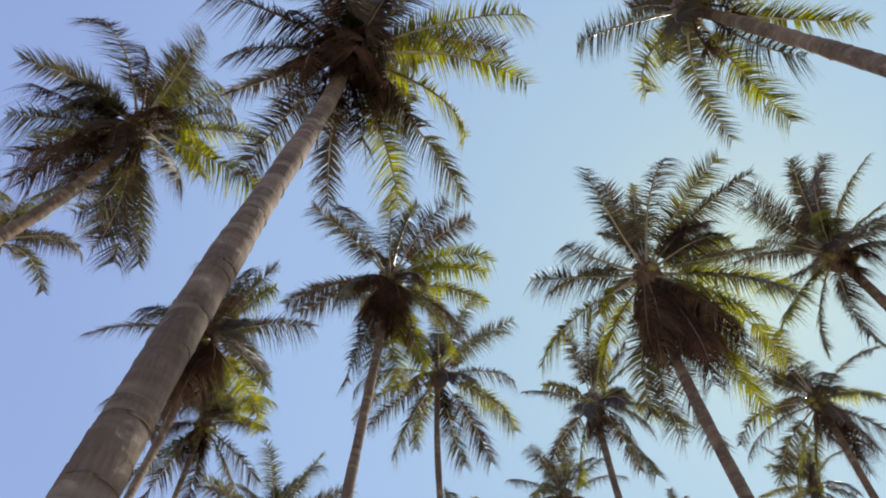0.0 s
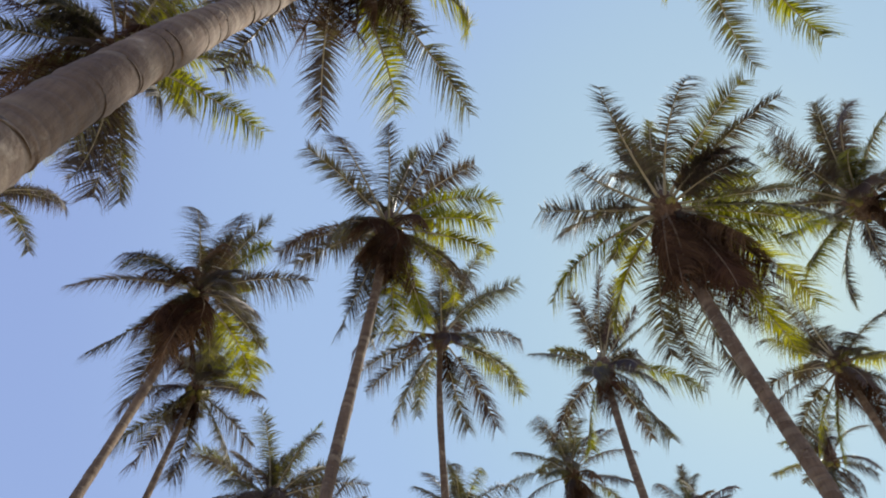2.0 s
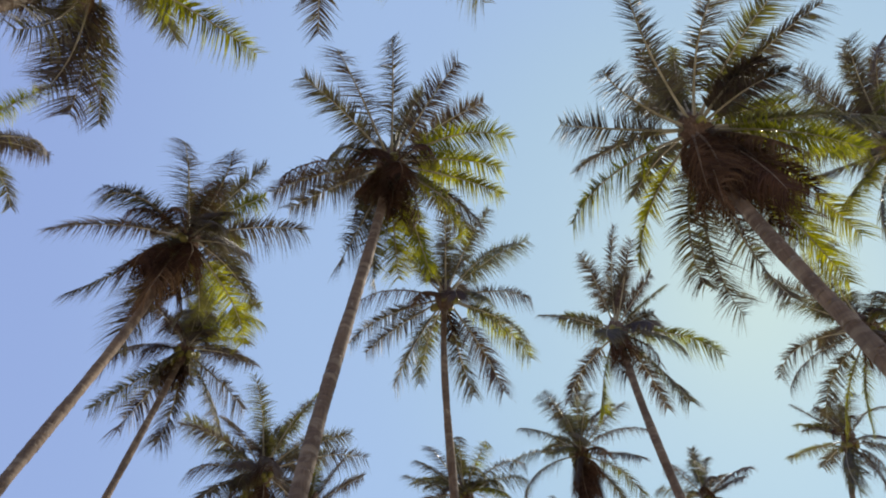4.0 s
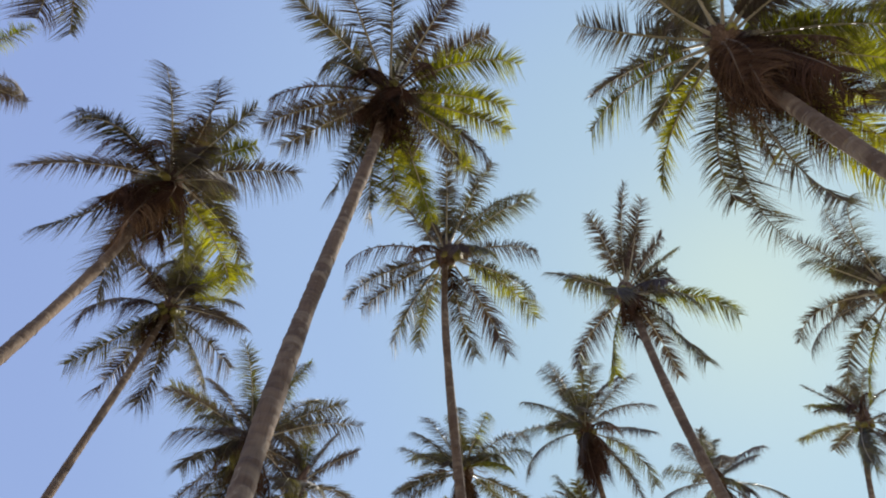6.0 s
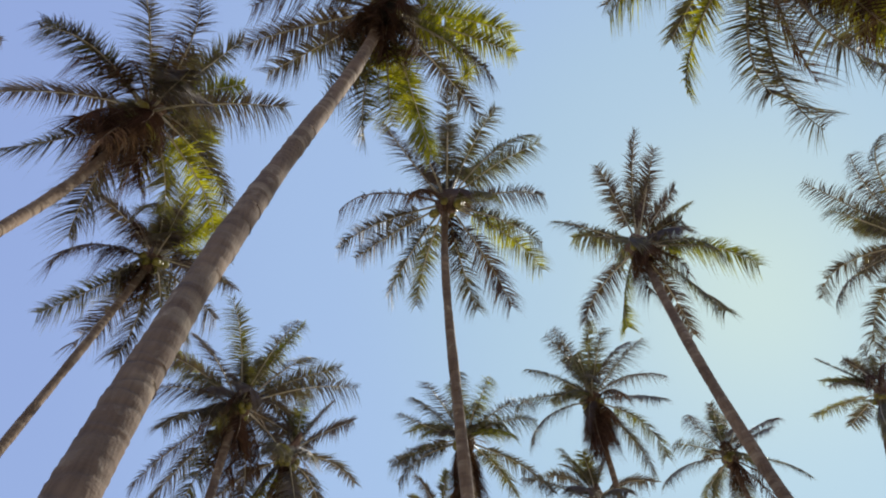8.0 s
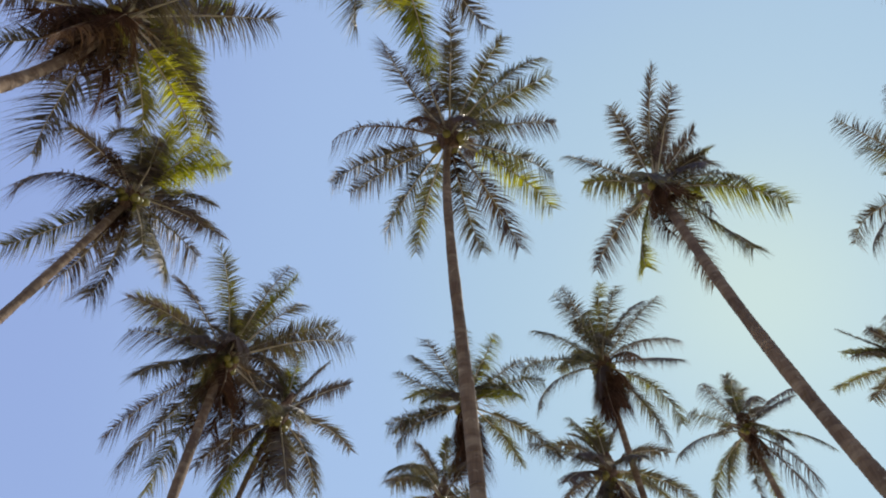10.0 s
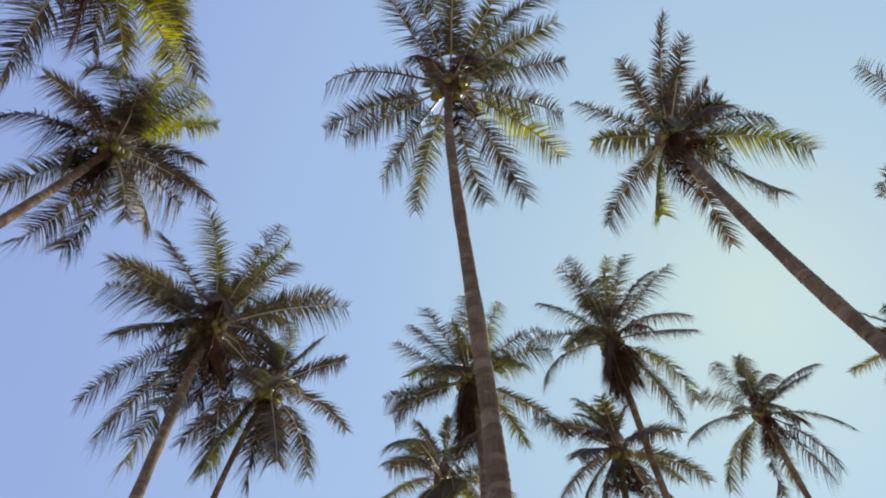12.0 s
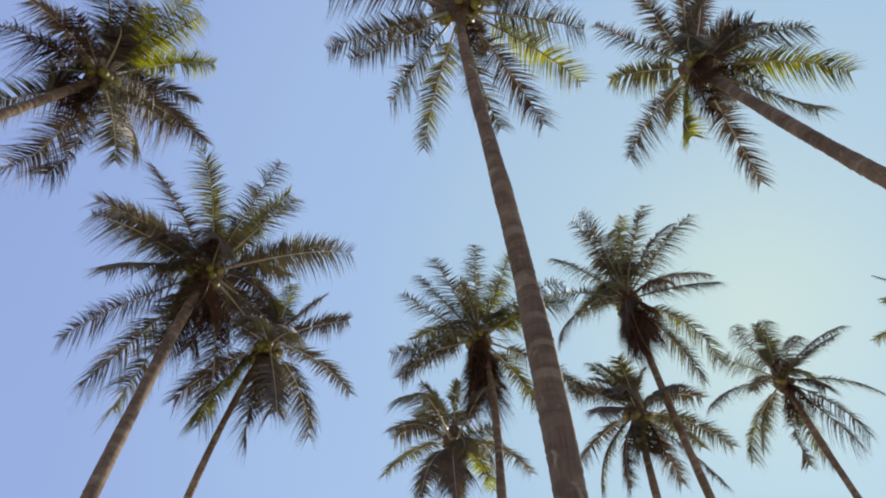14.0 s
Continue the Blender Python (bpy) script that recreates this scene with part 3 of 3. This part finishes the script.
palm("tall coconut palm with drooping sunlit yellow-green fronds", (5.14, 4.31, 15.33), (5.48, 1.15), (-0.06, 0.02, -0.01, -0.04), 0.119, 17,
     tips=[(-89, -37, 3.27, 0.8, 0.06), (31, 8, 3.93, 1.4, -0.18), (101, -75, 3.33, 0.4, -0.18), (-175, -49, 3.3), (-147, -45, 3.2), (-94, 79, 3.2), (104, 3, 3.3), (108, 27, 3.2)],
     sun_tinted=[(-55, -56, 2.69, 1.1, -0.06), (49, -16, 3.39, 0.9, -0.06), (90, -16, 3.37, 0.3, -0.12)],
     skirt=3)
palm("coconut palm with a dense dark crown and sunlit edges", (11.75, 12.15, 17.10), (12.20, 11.15), (0.09, -0.11, 0.05, -0.06), 0.156, 18,
     tips=[(147, 39, 3.27, 0.6, 0.00), (154, 62, 3.68, 0.5, 0.00), (-151, 29, 3.06, 0.8, 0.00), (-120, 9, 3.13, 0.7, 0.06), (-107, -12, 2.94, 0.7, 0.06), (-91, -31, 3.24, 0.0, 0.12), (-44, -62, 3.33, 0.7, 0.00), (-7, -81, 3.24, 0.7, 0.00), (98, 39, 3.29, 0.1, -0.06), (-124, 21, 3.26, 0.9, 0.12), (-160, 57, 3.26, 0.7, 0.00), (-154, -2, 3.27, 1.3, 0.00), (-114, 17, 3.24, 0.4, 0.24), (163, -52, 3.3), (172, -34, 3.2)],
     sun_tinted=[(-81, -47, 3.57, 0.3, 0.00), (-145, -24, 3.25, 0.8, 0.00)],
     skirt=2, fill=14)
palm("tall coconut palm with long drooping green fronds on sandy ground", (-15.00, 13.00, 19.30), (-15.60, 12.20), (0.00, 0.00, 0.00, 0.00), 0.131, 19,
     tips=[(86, -12, 3.22, 1.6, 0.06), (1, 17, 3.25, 1.4, 0.00), (-179, 24, 4.0), (-174, -25, 3.3), (-159, 9, 3.7), (-62, 57, 3.2), (130, -62, 3.2), (144, -18, 3.2), (176, -47, 3.3)],
     sun_tinted=[(108, 37, 3.32, 1.0, 0.00)],
     skirt=3)
palm("coconut palm with a long leaning trunk and dry flower branches", (-7.02, 14.14, 15.87), (-6.50, 11.41), (-0.25, 0.09, -0.13, 0.44), 0.113, 20,
     tips=[(-99, -8, 3.49, 0.9, 0.00), (-161, -31, 3.13, 0.8, 0.00), (167, -7, 3.12, 1.0, 0.06), (147, 2, 2.98, 1.2, -0.18), (115, 52, 3.01, 0.3, -0.06), (85, 11, 3.01, 0.8, -0.06), (18, 11, 3.30, 0.8, 0.00), (-6, -7, 2.79, 0.9, 0.00), (-103, -58, 3.39, 0.6, 0.24), (-163, -37, 3.25, 1.1, -0.06), (114, -41, 3.29, 0.4, 0.00), (-38, -41, 3.50, 1.0, -0.18)],
     sun_tinted=[(62, 64, 3.32, 0.2, -0.06), (7, 47, 3.30, 0.1, -0.06), (33, -34, 3.25, 1.0, 0.00)],
     dead=[(-34, 6, 2.62, 0.5, -0.12), (-24, 5, 2.57, 0.6, -0.06), (200, -75, 2.2), (-72, -82, 2.4), (128, -67, 1.9), (-148, -69, 2.4)],
     nuts=8, sides=24, skirt=4, flowers=(120, 190), leaf=0.72, fill=14, mantle=[(165, 290, -87, -78, 2.8, 7)])
palm("coconut palm with broad green fronds and a thin leaning trunk", (-8.48, 19.06, 16.49), (-7.59, 16.23), (-0.05, -0.30, 0.03, 0.10), 0.100, 21,
     tips=[(-149, -50, 3.30, 1.1, -0.06), (-100, -56, 3.33, 0.2, 0.12), (-56, -45, 3.14, 2.2, 0.18), (-12, -72, 3.18, 0.7, 0.06), (76, -58, 3.24, 0.4, -0.06), (83, -44, 3.26, 0.3, -0.06), (31, 28, 3.23, 0.4, 0.00), (-126, 29, 2.64, 0.7, 0.00), (164, -28, 3.05, 1.9, -0.18), (149, 63, 2.45, 0.5, -0.06), (-16, 15, 2.78, 0.8, -0.06)],
     sun_tinted=[(119, -7, 3.15, 1.1, -0.06), (127, -9, 3.20, 0.7, -0.06), (67, 58, 3.35, 0.6, -0.06)],
     skirt=4, leaf=0.72, fill=12)
palm("bushy coconut palm with a wide crown of dark green fronds", (-6.50, 23.70, 15.10), (-5.50, 21.63), (0.03, -0.20, -0.02, -0.06), 0.131, 22,
     tips=[(-122, 12, 3.23, 0.7, 0.00), (-157, -32, 3.79, 0.5, 0.06), (-147, -47, 3.22, 0.5, 0.00), (-123, -61, 4.23, 0.3, 0.06), (-68, -53, 3.91, 0.6, 0.12), (-53, -68, 4.08, 1.0, 0.06), (-170, -5, 3.22, 0.8, 0.12), (-170, 45, 3.26, 0.9, 0.00), (143, 15, 3.45, 1.1, 0.00), (133, -5, 3.47, 0.8, -0.06), (80, 34, 3.39, 0.5, -0.12), (98, 2, 3.66, 0.8, -0.06), (21, -6, 3.48, 0.9, -0.06), (5, -55, 3.85, 1.0, 0.06), (29, 8, 3.53, 0.5, -0.12), (-106, 28, 3.48, 0.2, 0.00)],
     sun_tinted=[(114, 58, 3.30, 0.3, -0.06)],
     dead=[(-36, -66, 2.4), (18, -80, 2.4), (55, -64, 2.4)],
     skirt=3, leaf=0.74, fill=16)
palm("slim coconut palm with drooping fronds beside a bushy palm", (-5.17, 25.88, 14.88), (-7.08, 27.64), (-0.33, 0.04, -0.18, -0.02), 0.090, 23,
     tips=[(53, 47, 3.10, 0.2, -0.06), (56, 67, 2.97, 0.1, -0.06), (31, 13, 3.54, 0.8, 0.00), (18, -21, 3.01, 1.2, 0.06), (124, -72, 3.15, 0.2, 0.06), (-15, -70, 2.79, 0.6, -0.12), (-70, -27, 2.94, 0.8, 0.00)],
     sun_tinted=[(-121, -71, 3.44, 0.3, 0.00), (0, 83, 2.92, 0.3, 0.00)],
     dead=[(40, -76, 2.2)],
     skirt=3, leaf=0.66)
palm("distant coconut palm with a skirt of dead fronds under its crown", (0.61, 27.20, 16.50), (1.38, 25.07), (-0.28, 0.02, 0.27, 0.00), 0.115, 24,
     tips=[(-136, -14, 3.27, 0.0, 0.12), (-145, -7, 3.23, 0.5, 0.12), (-154, 0, 3.24, 0.6, 0.06), (-176, 3, 3.27, 1.0, 0.06), (173, -18, 3.23, 0.6, 0.00), (-110, -33, 3.22, 0.4, 0.12), (-52, 3, 3.23, 0.7, 0.00), (137, -7, 3.25, 1.2, 0.00), (132, -17, 3.23, 0.9, 0.00), (79, -31, 3.57, 0.7, 0.00), (39, -14, 3.23, 0.8, 0.00), (-103, -45, 3.24, 0.9, 0.00)],
     sun_tinted=[(149, -32, 3.23, 0.7, 0.00), (166, 0, 3.28, 0.7, -0.06)],
     sides=14, skirt=2, mantle=[(0, 360, -87, -76, 2.8, 16)])
palm("coconut palm with upright fronds and a dry skirt below", (5.50, 27.10, 18.38), (7.44, 29.18), (0.05, 0.17, -0.08, 0.08), 0.119, 25,
     tips=[(-121, -2, 3.00, 0.9, 0.12), (-105, -22, 3.40, 0.9, 0.06), (-95, -43, 3.48, 1.1, 0.00), (-141, 15, 3.15, 1.1, 0.00), (168, 65, 3.07, 0.6, 0.00), (178, 7, 3.20, 0.8, 0.00), (160, 4, 2.82, 1.1, 0.00), (157, -2, 3.46, 0.5, -0.06), (92, 17, 3.19, 1.0, 0.00), (137, -34, 3.24, 0.4, -0.06), (73, -41, 3.38, 1.3, 0.12), (58, -47, 3.55, 0.9, 0.00), (-148, 16, 3.24, 0.8, -0.06), (-160, -13, 3.28, 1.1, 0.00)],
     sides=16, skirt=3, mantle=[(0, 360, -87, -74, 2.9, 12)])
palm("distant coconut palm with dry fronds hanging at one side", (12.05, 31.39, 18.89), (13.56, 31.81), (0.08, 0.05, -0.04, 0.06), 0.123, 26,
     tips=[(-91, -26, 3.43, 0.9, 0.06), (-120, -14, 3.54, 0.6, 0.12), (-137, -1, 3.54, 0.6, 0.12), (-156, 0, 3.06, 0.9, 0.12), (-167, -16, 3.02, 0.6, -0.06), (162, -10, 3.17, 0.8, 0.00), (171, -19, 3.20, 0.5, -0.06), (122, -38, 3.27, 0.8, 0.00), (-41, -48, 3.37, 1.0, 0.00), (-4, -74, 3.33, 0.8, 0.06), (0, -14, 3.24, 1.0, 0.00), (37, -59, 3.42, 0.7, -0.06)],
     dead=[(91, -56, 3.37, 1.0, 0.00), (77, -58, 3.45, 0.6, -0.06)],
     sides=14, skirt=2)
palm("coconut palm with a backlit crown of green and dry fronds", (13.44, 18.62, 16.91), (13.39, 18.62), (0.00, 0.00, 0.00, 0.00), 0.131, 27,
     tips=[(171, -11, 3.24, 0.9, -0.06), (-32, -40, 3.45, 1.2, 0.00), (-111, 18, 3.66, 0.8, 0.12), (-108, 3, 2.98, 0.8, 0.12), (-134, 13, 3.51, 1.1, 0.18), (-145, 4, 3.91, 1.2, 0.18), (-62, -17, 3.16, 1.5, -0.06), (-76, -32, 3.63, 0.8, 0.00), (120, -61, 3.3), (171, -41, 3.2)],
     sun_tinted=[(74, 15, 3.26, 0.5, 0.00), (-25, -46, 3.48, 0.7, 0.06), (-11, -54, 3.32, 0.7, 0.06)],
     dead=[(47, -60, 2.80, 0.7, 0.00), (61, -34, 2.59, 1.0, -0.06), (60, -66, 2.3)],
     skirt=4)
palm("distant coconut palm with thin grey-green fronds on sandy ground", (18.19, 28.68, 19.99), (15.00, 30.45), (-0.56, 0.30, -0.35, 0.18), 0.123, 28,
     tips=[(-48, 62, 3.24, 0.0, 0.06), (-13, 49, 3.29, 0.1, 0.00), (-30, 16, 3.27, 0.3, 0.06), (4, 13, 3.26, 0.3, 0.06), (33, 66, 3.31, 0.0, -0.12), (67, 72, 3.36, 0.4, 0.00), (-162, 2, 3.27, 0.8, 0.00), (-165, -72, 3.3), (-113, -68, 3.2), (91, 35, 3.2), (178, -41, 3.3)],
     skirt=3)
palm("low coconut palm with sunlit arching fronds beside a taller one", (-0.17, 29.06, 14.09), (-0.07, 29.06), (0.00, 0.00, 0.00, 0.00), 0.115, 29,
     tips=[(-42, 10, 3.25, 0.8, 0.00), (-42, 31, 3.37, 0.9, -0.06), (-150, -16, 3.23, 1.1, -0.06), (-162, -17, 3.29, 1.0, 0.06), (-19, 7, 3.24, 0.7, 0.06), (50, 7, 3.27, 1.0, 0.00), (2, 9, 3.25, 0.7, 0.00), (165, -13, 3.27, 0.7, -0.06), (-180, -63, 3.2), (-146, -61, 3.2)],
     sun_tinted=[(24, 7, 3.28, 0.9, 0.00)],
     skirt=3)
palm("distant coconut palm with narrow drooping fronds beside a taller one", (5.32, 28.73, 15.04), (5.09, 28.73), (-0.06, 0.01, -0.11, 0.03), 0.115, 30,
     tips=[(-121, -5, 3.27, 0.4, 0.12), (-39, 66, 3.14, 0.0, -0.06), (-136, -35, 3.22, 0.5, 0.06), (-28, -2, 3.26, 0.8, 0.06), (-97, -60, 3.25, 0.7, 0.00), (-116, -71, 3.25, 0.6, 0.00), (63, -1, 3.72, 0.7, 0.00), (102, -61, 3.27, 0.3, -0.06), (67, 26, 3.21, 0.7, 0.00), (51, 3, 3.24, 0.6, 0.00), (33, -13, 3.27, 0.9, 0.00)],
     skirt=3)
